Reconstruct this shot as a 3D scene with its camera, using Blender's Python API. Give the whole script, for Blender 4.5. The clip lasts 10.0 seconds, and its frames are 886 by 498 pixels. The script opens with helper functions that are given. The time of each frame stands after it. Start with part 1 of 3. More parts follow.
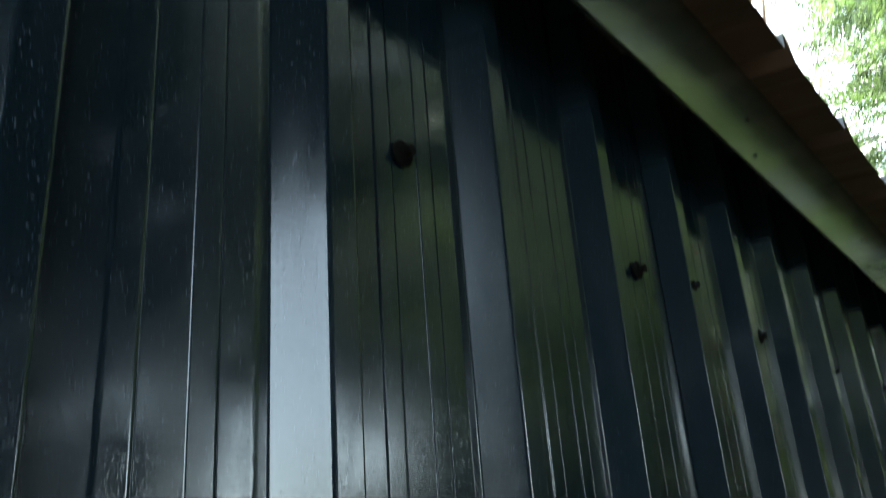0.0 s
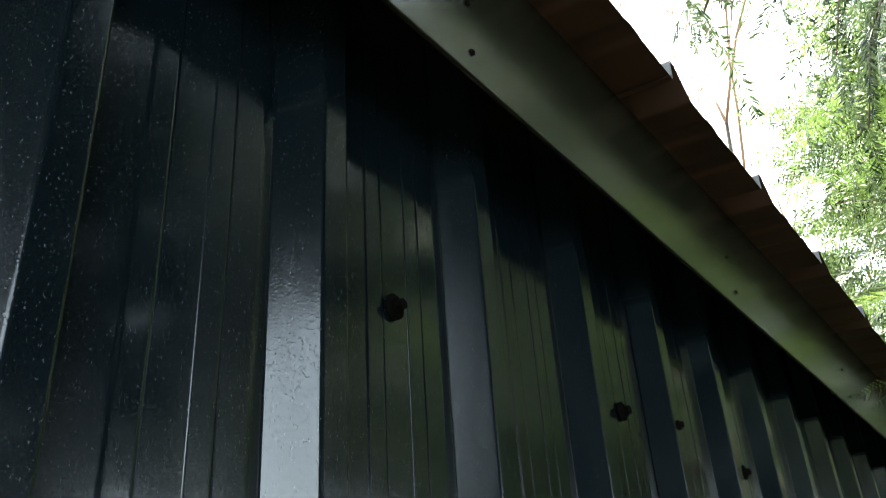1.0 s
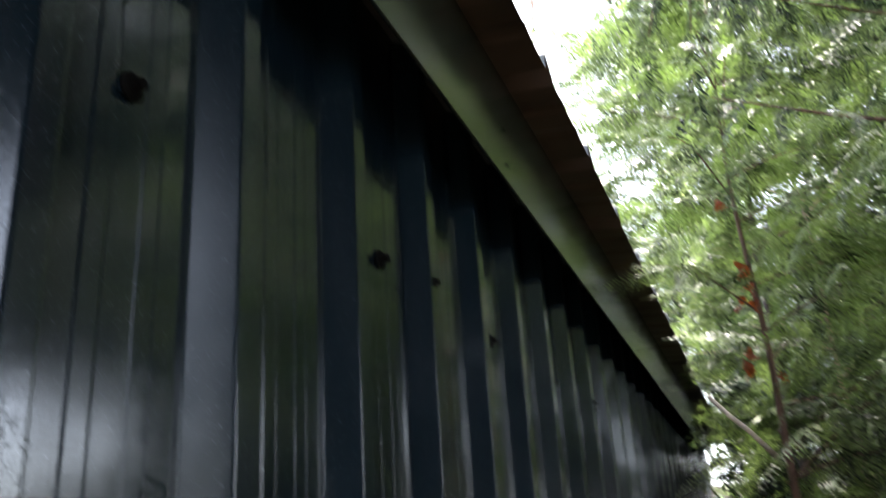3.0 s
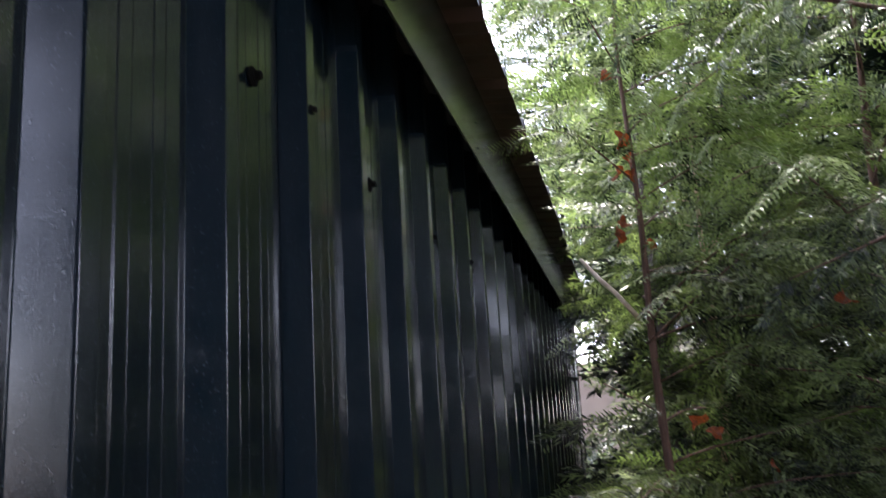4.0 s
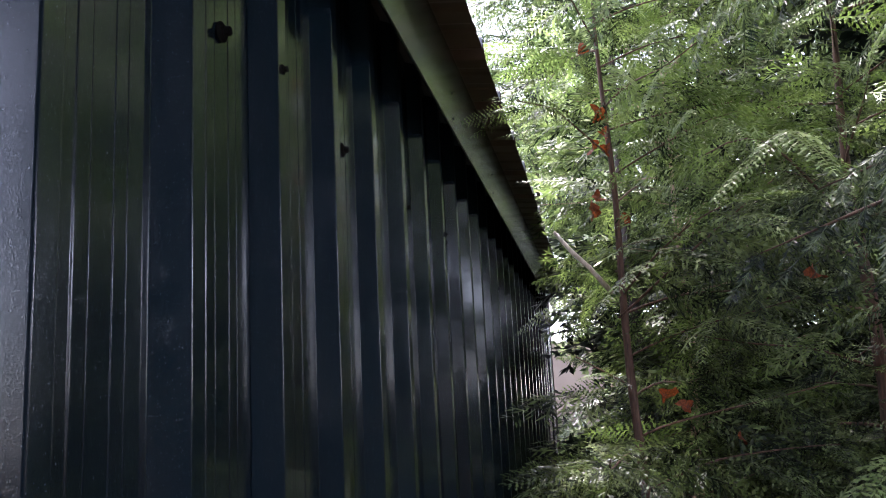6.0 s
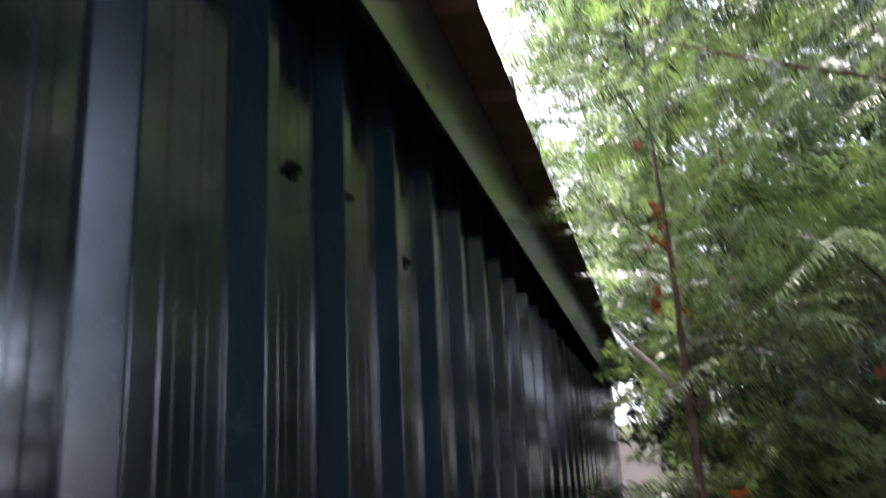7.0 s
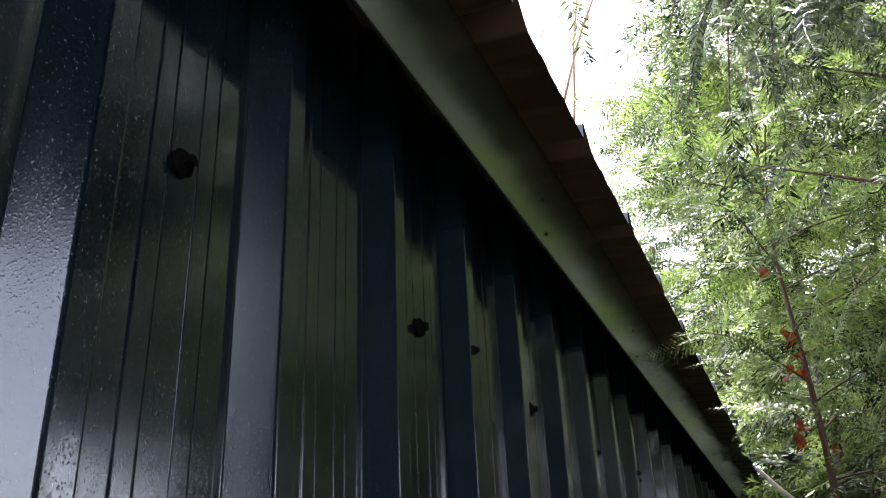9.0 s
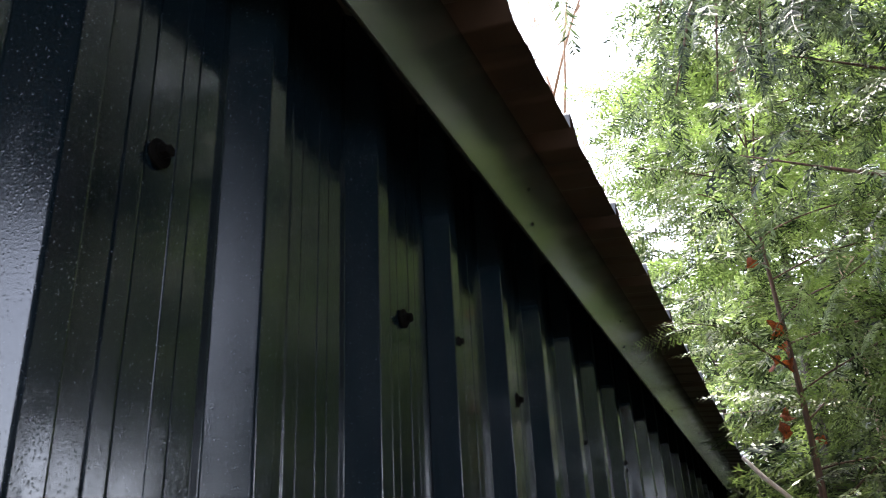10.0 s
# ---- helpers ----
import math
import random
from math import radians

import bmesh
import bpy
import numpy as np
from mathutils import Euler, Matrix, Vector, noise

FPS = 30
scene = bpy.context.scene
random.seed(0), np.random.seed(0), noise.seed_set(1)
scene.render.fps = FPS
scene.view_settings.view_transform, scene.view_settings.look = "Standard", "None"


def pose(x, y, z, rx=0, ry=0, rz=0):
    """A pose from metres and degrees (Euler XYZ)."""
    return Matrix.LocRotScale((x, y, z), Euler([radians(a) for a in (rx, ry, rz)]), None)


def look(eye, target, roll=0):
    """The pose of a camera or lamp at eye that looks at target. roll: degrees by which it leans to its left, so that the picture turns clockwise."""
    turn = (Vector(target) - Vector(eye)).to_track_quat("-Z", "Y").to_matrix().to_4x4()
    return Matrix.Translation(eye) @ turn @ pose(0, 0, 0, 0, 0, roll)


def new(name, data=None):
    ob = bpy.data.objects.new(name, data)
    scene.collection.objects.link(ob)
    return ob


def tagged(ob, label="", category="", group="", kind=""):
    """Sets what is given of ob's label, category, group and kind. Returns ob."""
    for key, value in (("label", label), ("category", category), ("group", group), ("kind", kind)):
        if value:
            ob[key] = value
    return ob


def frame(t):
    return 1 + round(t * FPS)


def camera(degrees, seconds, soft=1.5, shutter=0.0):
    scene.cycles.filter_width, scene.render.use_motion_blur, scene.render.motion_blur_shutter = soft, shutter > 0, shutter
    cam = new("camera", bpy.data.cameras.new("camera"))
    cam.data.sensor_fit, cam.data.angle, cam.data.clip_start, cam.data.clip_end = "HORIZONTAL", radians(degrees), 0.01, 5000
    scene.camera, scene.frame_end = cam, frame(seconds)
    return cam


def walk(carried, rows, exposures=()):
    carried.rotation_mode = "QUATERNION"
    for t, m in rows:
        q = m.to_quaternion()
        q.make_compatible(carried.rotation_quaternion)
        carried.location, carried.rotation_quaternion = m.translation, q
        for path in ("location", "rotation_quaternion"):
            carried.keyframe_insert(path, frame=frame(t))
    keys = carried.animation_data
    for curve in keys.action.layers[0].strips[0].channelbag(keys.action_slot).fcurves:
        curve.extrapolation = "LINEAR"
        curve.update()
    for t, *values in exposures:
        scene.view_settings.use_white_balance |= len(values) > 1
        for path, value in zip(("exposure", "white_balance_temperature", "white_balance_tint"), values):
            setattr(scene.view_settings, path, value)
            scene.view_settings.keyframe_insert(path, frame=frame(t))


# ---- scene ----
cam = camera(55.6, 10.0, soft=0.95, shutter=0.6)
PATH = [
    (0, (-0.085, 0.105, 1.601), (-1.199, 1.596, 2.333), -4.3),
    (0.5, (-0.079, 0.092, 1.628), (-1.129, 1.552, 2.502), -4.2),
    (1, (-0.071, 0.081, 1.629), (-1.079, 1.525, 2.578), -3.9),
    (1.5, (-0.081, 0.089, 1.627), (-1.062, 1.538, 2.596), -3.8),
    (2, (-0.087, 0.101, 1.624), (-0.942, 1.628, 2.59), -4.7),
    (2.5, (-0.079, 0.118, 1.61), (-0.827, 1.744, 2.501), -4.6),
    (3, (-0.094, 0.148, 1.594), (-0.711, 1.918, 2.29), -3.8),
    (4.3, (-0.098, 0.192, 1.539), (-0.459, 2.122, 1.918), -3.4),
    (4.5, (-0.097, 0.195, 1.537), (-0.443, 2.13, 1.904), -3.3),
    (5, (-0.096, 0.197, 1.535), (-0.437, 2.134, 1.898), -3.1),
    (6.5, (-0.094, 0.195, 1.532), (-0.459, 2.127, 1.899), -2.7),
    (7, (-0.086, 0.16, 1.572), (-0.555, 2.025, 2.12), -2.9),
    (7.5, (-0.083, 0.136, 1.592), (-0.66, 1.887, 2.367), -3.7),
    (8, (-0.083, 0.132, 1.593), (-0.704, 1.837, 2.435), -3.6),
    (8.5, (-0.082, 0.132, 1.594), (-0.739, 1.819, 2.444), -3.0),
    (9, (-0.086, 0.139, 1.593), (-0.769, 1.819, 2.437), -2.6),
    (9.5, (-0.086, 0.143, 1.592), (-0.777, 1.826, 2.424), -2.5),
    (10, (-0.081, 0.145, 1.596), (-0.749, 1.842, 2.416), -2.8),
]
walk(cam, [(t, look(eye, target, roll)) for t, eye, target, roll in PATH],
     exposures=[(0.0, 3.2, 6100, -5), (0.6, 3.08, 6500, -4), (1.5, 3.1, 6750, 0), (3.0, 3.03, 6400, 11), (4.3, 3.05, 6100, 25), (5.2, 3.1, 6100, 25), (6.5, 3.25, 6000, 25), (8.0, 3.0, 6400, 15), (10.0, 2.97, 6400, 16)])

# ---- world and sun: a bright, thinly overcast sky ----
world = bpy.data.worlds.new("sky")
scene.world = world
world.use_nodes = True
wt = world.node_tree
sky = wt.nodes.new("ShaderNodeTexSky")
sky.sky_type, sky.sun_disc = "NISHITA", False
sky.sun_elevation, sky.sun_rotation = radians(71), radians(-20)
sky.air_density, sky.dust_density, sky.ozone_density = 1.0, 1.5, 0.8
pale = wt.nodes.new("ShaderNodeHueSaturation")
pale.inputs["Saturation"].default_value = 0.4
wt.links.new(sky.outputs[0], pale.inputs["Color"])
wt.links.new(pale.outputs[0], wt.nodes["Background"].inputs["Color"])
wt.nodes["Background"].inputs["Strength"].default_value = 0.15

sun = new("sun", bpy.data.lights.new("sun", "SUN"))
sun.data.energy, sun.data.angle, sun.data.color = 4.2, radians(8), (1.0, 0.94, 0.83)
sun.matrix_world = look((-0.9, 2.5, 7.8), (0, 0, 0))


# ---- materials ----
def nodes_of(name):
    m = bpy.data.materials.new(name)
    m.use_nodes = True
    t = m.node_tree
    return m, t, t.nodes["Principled BSDF"]


def ramp(t, source, a, b, lo=0.3, hi=0.7):
    r = t.nodes.new("ShaderNodeValToRGB")
    r.color_ramp.elements[0].position, r.color_ramp.elements[1].position = lo, hi
    r.color_ramp.elements[0].color, r.color_ramp.elements[1].color = (*a, 1), (*b, 1)
    t.links.new(source, r.inputs[0])
    return r


def noise_tex(t, scale, detail=4.0, stretch=None):
    n = t.nodes.new("ShaderNodeTexNoise")
    n.inputs["Scale"].default_value, n.inputs["Detail"].default_value = scale, detail
    c = t.nodes.new("ShaderNodeTexCoord")
    if stretch:
        m = t.nodes.new("ShaderNodeMapping")
        m.inputs["Scale"].default_value = stretch
        t.links.new(c.outputs["Object"], m.inputs[0])
        t.links.new(m.outputs[0], n.inputs["Vector"])
    else:
        t.links.new(c.outputs["Object"], n.inputs["Vector"])
    return n


def bump(t, p, height, strength, distance):
    b = t.nodes.new("ShaderNodeBump")
    b.inputs["Strength"].default_value, b.inputs["Distance"].default_value = strength, distance
    t.links.new(height, b.inputs["Height"])
    t.links.new(b.outputs[0], p.inputs["Normal"])
    return b


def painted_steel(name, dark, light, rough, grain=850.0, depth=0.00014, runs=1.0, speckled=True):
    """Grained coil-coated steel: a fine wrinkle, dust film and faint runs; pale specks paint its glints."""
    m, t, p = nodes_of(name)
    dust = noise_tex(t, 5.0, 6.0, (1, 1, 0.35))
    col = ramp(t, dust.outputs["Fac"], dark, light, 0.35, 0.75)
    # Pale specks in the base colour stand in for glints of the sky.
    glint_noise = noise_tex(t, grain * 0.85, 2.0, (1, 1, 0.6))
    glint_specks = ramp(t, glint_noise.outputs["Fac"], (0, 0, 0), (1, 1, 1), 0.675, 0.73)
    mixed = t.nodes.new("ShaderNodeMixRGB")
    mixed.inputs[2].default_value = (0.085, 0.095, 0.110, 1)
    t.links.new(glint_specks.outputs[0], mixed.inputs[0])
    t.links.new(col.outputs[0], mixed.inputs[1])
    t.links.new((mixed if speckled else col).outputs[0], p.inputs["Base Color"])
    streak = noise_tex(t, 30.0, 3.0, (1, 1, 0.12))
    r = ramp(t, streak.outputs["Fac"], (rough - 0.04 * runs,) * 3, (rough + 0.08 * runs,) * 3)
    t.links.new(r.outputs[0], p.inputs["Roughness"])
    fine = t.nodes.new("ShaderNodeTexVoronoi")
    fine.inputs["Scale"].default_value = grain * 0.62
    place = t.nodes.new("ShaderNodeMapping")
    place.inputs["Scale"].default_value = (1, 1, 0.6)
    t.links.new(t.nodes.new("ShaderNodeTexCoord").outputs["Object"], place.inputs[0])
    t.links.new(place.outputs[0], fine.inputs["Vector"])
    pimples = ramp(t, fine.outputs["Distance"], (1, 1, 1), (0, 0, 0), 0.05, 0.38)
    bump(t, p, pimples.outputs[0], 0.9, depth)
    p.inputs["IOR"].default_value = 1.82
    p.inputs["Specular Tint"].default_value = (0.92, 0.95, 1.0, 1)
    return m


def plain(name, dark, light, rough, scale=8.0, grain=120.0, depth=0.002, stretch=None, metal=0.0):
    m, t, p = nodes_of(name)
    n = noise_tex(t, scale, 6.0, stretch)
    t.links.new(ramp(t, n.outputs["Fac"], dark, light).outputs[0], p.inputs["Base Color"])
    p.inputs["Roughness"].default_value, p.inputs["Metallic"].default_value = rough, metal
    bump(t, p, noise_tex(t, grain, 4.0, stretch).outputs["Fac"], 0.6, depth)
    return m


def foliage(name, dark, light, shine=0.45, through_light=0.4):
    """Leaf: varied from piece to piece, shade contrast put into its tone, letting some light through."""
    m, t, p = nodes_of(name)
    g = t.nodes.new("ShaderNodeNewGeometry")
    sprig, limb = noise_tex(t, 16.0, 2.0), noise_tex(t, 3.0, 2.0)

    def weigh(source, factor, rest=None):
        k = t.nodes.new("ShaderNodeMath")
        k.operation = "MULTIPLY_ADD"
        k.inputs[1].default_value, k.inputs[2].default_value = factor, 0.0
        t.links.new(source, k.inputs[0])
        if rest:
            t.links.new(rest, k.inputs[2])
        return k.outputs[0]

    # Near-black to bright sprigs put the crown's shade and light into leaf colour.
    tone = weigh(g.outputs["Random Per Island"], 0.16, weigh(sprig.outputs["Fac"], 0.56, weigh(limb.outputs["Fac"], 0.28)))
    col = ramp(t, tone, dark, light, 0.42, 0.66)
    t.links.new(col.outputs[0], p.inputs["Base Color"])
    p.inputs["Roughness"].default_value, p.inputs["Specular IOR Level"].default_value = shine, 0.22
    tr = t.nodes.new("ShaderNodeBsdfTranslucent")
    glow = t.nodes.new("ShaderNodeMixRGB")
    glow.blend_type, glow.inputs[0].default_value = "MULTIPLY", 1.0
    glow.inputs[2].default_value = (1.3, 1.45, 0.95, 1)
    t.links.new(col.outputs[0], glow.inputs[1])
    t.links.new(glow.outputs[0], tr.inputs["Color"])
    ms = t.nodes.new("ShaderNodeMixShader")
    ms.inputs[0].default_value = through_light
    t.links.new(p.outputs[0], ms.inputs[1])
    t.links.new(tr.outputs[0], ms.inputs[2])
    t.links.new(ms.outputs[0], t.nodes["Material Output"].inputs["Surface"])
    return m


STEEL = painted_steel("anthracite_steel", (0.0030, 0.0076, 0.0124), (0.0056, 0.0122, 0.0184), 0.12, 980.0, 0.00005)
# Green reflected from the trees is put into the flashing's grey.
FASCIA = painted_steel("grey_flashing", (0.014, 0.018, 0.013), (0.022, 0.027, 0.019), 0.24, 300.0, 0.00003, 0.15, False)
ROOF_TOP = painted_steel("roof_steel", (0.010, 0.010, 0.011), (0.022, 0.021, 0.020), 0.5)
ROOF_BACK = plain("brown_backing_coat", (0.028, 0.018, 0.013), (0.066, 0.043, 0.031), 0.55, 9.0, 90.0, 0.0006)
WOOD_AND_SHADE = plain("dark_timber_and_shade", (0.012, 0.010, 0.009), (0.03, 0.025, 0.02), 0.8, 12.0, 60.0, 0.002, (8, 0.6, 8))
BLACK_METAL = plain("black_screw_coat", (0.002, 0.002, 0.002), (0.005, 0.005, 0.005), 0.8, 40.0, 300.0, 0.0003)
BLACK_METAL.node_tree.nodes["Principled BSDF"].inputs["Specular IOR Level"].default_value = 0.04
BARK = plain("reddish_bark", (0.024, 0.012, 0.008), (0.110, 0.058, 0.038), 0.85, 30.0, 90.0, 0.004, (6, 6, 0.7))
GREY_BARK = plain("grey_bark", (0.34, 0.29, 0.24), (0.60, 0.54, 0.47), 0.85, 30.0, 90.0, 0.003, (6, 6, 0.7))
PINK_BARK = plain("pale_pinkish_bark", (0.22, 0.13, 0.10), (0.46, 0.34, 0.28), 0.85, 30.0, 90.0, 0.003, (6, 6, 0.7))
DULL_BARK = plain("dull_brown_bark", (0.018, 0.013, 0.010), (0.05, 0.038, 0.029), 0.9, 20.0, 60.0, 0.004, (6, 6, 0.7))
TWIG = plain("orange_twig_bark", (0.17, 0.10, 0.065), (0.32, 0.21, 0.14), 0.7, 40.0, 200.0, 0.001)
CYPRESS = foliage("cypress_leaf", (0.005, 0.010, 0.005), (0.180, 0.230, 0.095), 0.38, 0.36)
LIME = foliage("young_and_lit_cypress_leaf", (0.085, 0.12, 0.040), (0.19, 0.25, 0.10), 0.34, 0.42)
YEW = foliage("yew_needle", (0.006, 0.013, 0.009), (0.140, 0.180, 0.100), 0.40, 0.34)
# The far foliage's bright backlight is put into this pale green.
BACKLIT_GREEN = foliage("backlit_conifer_leaf", (0.035, 0.055, 0.028), (0.30, 0.35, 0.19), 0.40, 0.42)
# Dark green so the added hedge and yew trees darken the wall's reflections.
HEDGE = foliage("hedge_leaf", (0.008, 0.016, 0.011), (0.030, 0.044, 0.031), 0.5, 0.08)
DEAD = foliage("dead_leaf", (0.05, 0.016, 0.008), (0.24, 0.055, 0.016), 0.6, 0.3)
SOIL = plain("leaf_litter", (0.03, 0.022, 0.014), (0.10, 0.07, 0.04), 0.95, 3.0, 40.0, 0.02)
RENDER_PINK = plain("pale_pink_plaster", (0.20, 0.165, 0.15), (0.28, 0.235, 0.21), 0.9, 1.5, 60.0, 0.003)


# ---- mesh helpers ----
def mesh_of(name, verts, faces, material, smooth=False):
    me = bpy.data.meshes.new(name)
    me.from_pydata([tuple(v) for v in verts], [], faces)
    me.materials.append(material)
    if smooth:
        me.polygons.foreach_set("use_smooth", [True] * len(me.polygons))
    me.update()
    return me


def part(name, me, parent, label=""):
    ob = new(name, me)
    ob.parent = parent
    return tagged(ob, label) if label else ob


def empty(name, label, category, kind="", group="", at=(0, 0, 0)):
    ob = new(name)
    ob.location = at
    return tagged(ob, label, category, group, kind)


def box(name, lo, hi, material, bevel=0.0):
    bm = bmesh.new()
    bmesh.ops.create_cube(bm, size=1.0)
    for v in bm.verts:
        v.co = Vector([(lo[i] + hi[i]) / 2 + v.co[i] * (hi[i] - lo[i]) for i in range(3)])
    if bevel:
        bmesh.ops.bevel(bm, geom=bm.edges[:], offset=bevel, segments=2, affect="EDGES")
    me = bpy.data.meshes.new(name)
    bm.to_mesh(me)
    bm.free()
    me.materials.append(material)
    return me


def fillet(points, radius, steps=3):
    """Rounds the inner corners of an open 2D line, as a press brake does."""
    out = [points[0]]
    for a, b, c in zip(points, points[1:], points[2:]):
        a, b, c = Vector(a), Vector(b), Vector(c)
        u, w = a - b, c - b
        r = min(radius, u.length * 0.45, w.length * 0.45)
        if min(abs(u.x), abs(w.x)) < 0.0003:
            r = min(r, 0.00025)
        p, q = b + u.normalized() * r, b + w.normalized() * r
        for k in range(steps + 1):
            s = k / steps
            out.append(tuple((1 - s) ** 2 * p + 2 * s * (1 - s) * b + s * s * q))
    out.append(points[-1])
    return out


def sweep(name, line, lo, hi, thick, place, material, back=None):
    """A folded sheet: the 2D line, made thick along its normal, drawn from lo to hi. place(u, v, s) gives the point."""
    n = len(line)
    pts = [Vector(p) for p in line]
    off = []
    for i in range(n):
        d = (pts[min(i + 1, n - 1)] - pts[max(i - 1, 0)]).normalized()
        off.append(pts[i] + Vector((-d.y, d.x)) * thick)
    verts = [place(p.x, p.y, s) for s in (lo, hi) for p in pts] + [place(p.x, p.y, s) for s in (lo, hi) for p in off]
    faces, mats = [], []
    for i in range(n - 1):
        faces.append((i, i + 1, n + i + 1, n + i))
        faces.append((2 * n + i + 1, 2 * n + i, 3 * n + i, 3 * n + i + 1))
        mats += [0, 1]
        faces.append((i + 1, i, 2 * n + i, 2 * n + i + 1))
        faces.append((n + i, n + i + 1, 3 * n + i + 1, 3 * n + i))
        mats += [0, 0]
    faces += [(0, n, 3 * n, 2 * n), (2 * n - 1, n - 1, 3 * n - 1, 4 * n - 1)]
    mats += [0, 0]
    me = mesh_of(name, verts, faces, material)
    if back:
        me.materials.append(back)
        me.polygons.foreach_set("material_index", mats)
    bm = bmesh.new()
    bm.from_mesh(me)
    bmesh.ops.recalc_face_normals(bm, faces=bm.faces[:])
    bm.to_mesh(me)
    bm.free()
    return me


def smooth_by_angle(me, degrees=50):
    bm = bmesh.new()
    bm.from_mesh(me)
    for f in bm.faces:
        f.smooth = min(e.calc_length() for e in f.edges) < 0.0022
    for e in bm.edges:
        if len(e.link_faces) == 2 and e.calc_face_angle(0) > radians(degrees):
            e.smooth = False
    bm.to_mesh(me)
    bm.free()
    return me


# ---- the shed: clad wall ----
PITCH, PAN_X, CROWN = 0.185, -0.42, 0.020
WALL_Z1 = 2.185


def rib_line(count):
    """The wall sheet's section over so many ribs, from the foot of the first rib: (along, out)."""
    pts = [(0.0035, -0.0018)]
    for k in range(count):
        o = k * PITCH
        pts += [(o + 0.0300, CROWN), (o + 0.0525, CROWN), (o + 0.0600, 0.0),
                (o + 0.0918, 0.0), (o + 0.0936, 0.0006), (o + 0.1092, 0.0006), (o + 0.1110, -0.0003), (o + 0.1114, 0.0),
                (o + 0.1378, 0.0), (o + 0.1384, 0.0006), (o + 0.1540, 0.0006), (o + 0.1558, -0.0003), (o + 0.1562, 0.0),
                (o + PITCH - 0.0075, 0.0), (o + PITCH + 0.0035, -0.0018)]
    return pts


wall = empty("wall_shed", "shed wall of dark anthracite ribbed steel sheets", "wall", "structure")
SHEET = 5 * PITCH
sheet_me = smooth_by_angle(sweep("cladding_sheet", fillet(rib_line(5), 0.0016), 0.06, WALL_Z1, 0.0007,
                                 lambda u, v, s: (PAN_X + v, u, s), STEEL))
for k in range(-1, 6):
    sheet = part("cladding_sheet", sheet_me, wall)
    y0 = 0.390 - 2 * PITCH + k * SHEET
    sheet.location = (0.0009 * (k % 2), y0, 0)
part("corner_flashing", smooth_by_angle(sweep("corner_flashing", fillet([(-0.005, 0.021), (-0.005, 0.025), (0.012, 0.025), (0.012, -0.06)], 0.002),
     0.06, WALL_Z1 - 0.02, 0.0008, lambda u, v, s: (PAN_X + v, 5.195 + u, s), STEEL)), wall, "folded dark steel corner flashing")


# screws in one row along the wall rail
def disc(bm, r0, r1, z0, z1, sides=16, turn=0.0):
    lo = [bm.verts.new((math.cos(a) * r0, math.sin(a) * r0, z0)) for a in [turn + 2 * math.pi * i / sides for i in range(sides)]]
    hi = [bm.verts.new((math.cos(a) * r1, math.sin(a) * r1, z1)) for a in [turn + 2 * math.pi * i / sides for i in range(sides)]]
    for i in range(sides):
        bm.faces.new((lo[i], lo[(i + 1) % sides], hi[(i + 1) % sides], hi[i]))
    bm.faces.new(hi)
    bm.faces.new(lo[::-1])


def lathe_part(name, rings, material):
    bm = bmesh.new()
    for ring in rings:
        disc(bm, *ring)
    me = bpy.data.meshes.new(name)
    bm.to_mesh(me)
    bm.free()
    me.materials.append(material)
    return me


washer_me = lathe_part("washer", [(0.0098, 0.0100, 0.0, 0.0018, 20), (0.0100, 0.0072, 0.0018, 0.0034, 20)], BLACK_METAL)
head_me = lathe_part("screw_head", [(0.0064, 0.0064, 0.0030, 0.0045, 18), (0.0047, 0.0045, 0.0044, 0.0098, 6), (0.0040, 0.0034, 0.0097, 0.0102, 6)], BLACK_METAL)
small_washer_me = lathe_part("washer", [(0.0056, 0.0057, 0.0, 0.0012, 18), (0.0057, 0.0045, 0.0012, 0.0022, 18)], BLACK_METAL)
small_head_me = lathe_part("screw_head", [(0.0035, 0.0034, 0.0020, 0.0062, 6)], BLACK_METAL)


def screw(x, y, z, big, turn):
    s = part("screw", washer_me if big else small_washer_me, wall)
    s.matrix_basis = Matrix.Translation((x, y, z)) @ pose(0, 0, 0, 0, 90, 0) @ pose(0, 0, 0, 0, 0, turn)
    part("screw_head", head_me if big else small_head_me, s)


for k in range(-3, 13):
    screw(PAN_X + 0.0022, 0.5105 + 2 * PITCH * k, 1.881 + 0.003 * math.sin(2.1 * k), True, 17 * k)
for k in range(-2, 5):
    screw(PAN_X + CROWN + 0.0012, 0.9855 + SHEET * k, 1.886, False, 23 * k)

# ---- the eave: fascia, soffit, roof ----
EAVE_Y0, EAVE_Y1 = -1.7, 5.28
fascia = empty("fascia", "folded grey metal fascia under the roof edge, tree reflections painted green", "fascia", "structure")
# Inner face takes the dark timber colour to paint black shade under the eave.
part("fascia_board", smooth_by_angle(sweep("fascia_board", fillet([(-0.3475, 2.0680), (-0.3460, 2.0625), (-0.3415, 2.0625), (-0.3410, 2.232)], 0.0015), EAVE_Y0, EAVE_Y1, 0.0012,
     lambda u, v, s: (u, s, v - 0.005 * (s - 0.6)), FASCIA, WOOD_AND_SHADE)), fascia)
rivet_me = lathe_part("rivet", [(0.0030, 0.0029, 0.0, 0.0008, 12), (0.0029, 0.0012, 0.0008, 0.0020, 12)], BLACK_METAL)
for k in range(-3, 7):
    for z in (2.086, 2.139):
        r = part("rivet", rivet_me, fascia)
        r.matrix_basis = pose(-0.3408, 1.137 + 0.61 * k, z - 0.005 * (0.5 + 0.61 * k), 0, 90, 0)

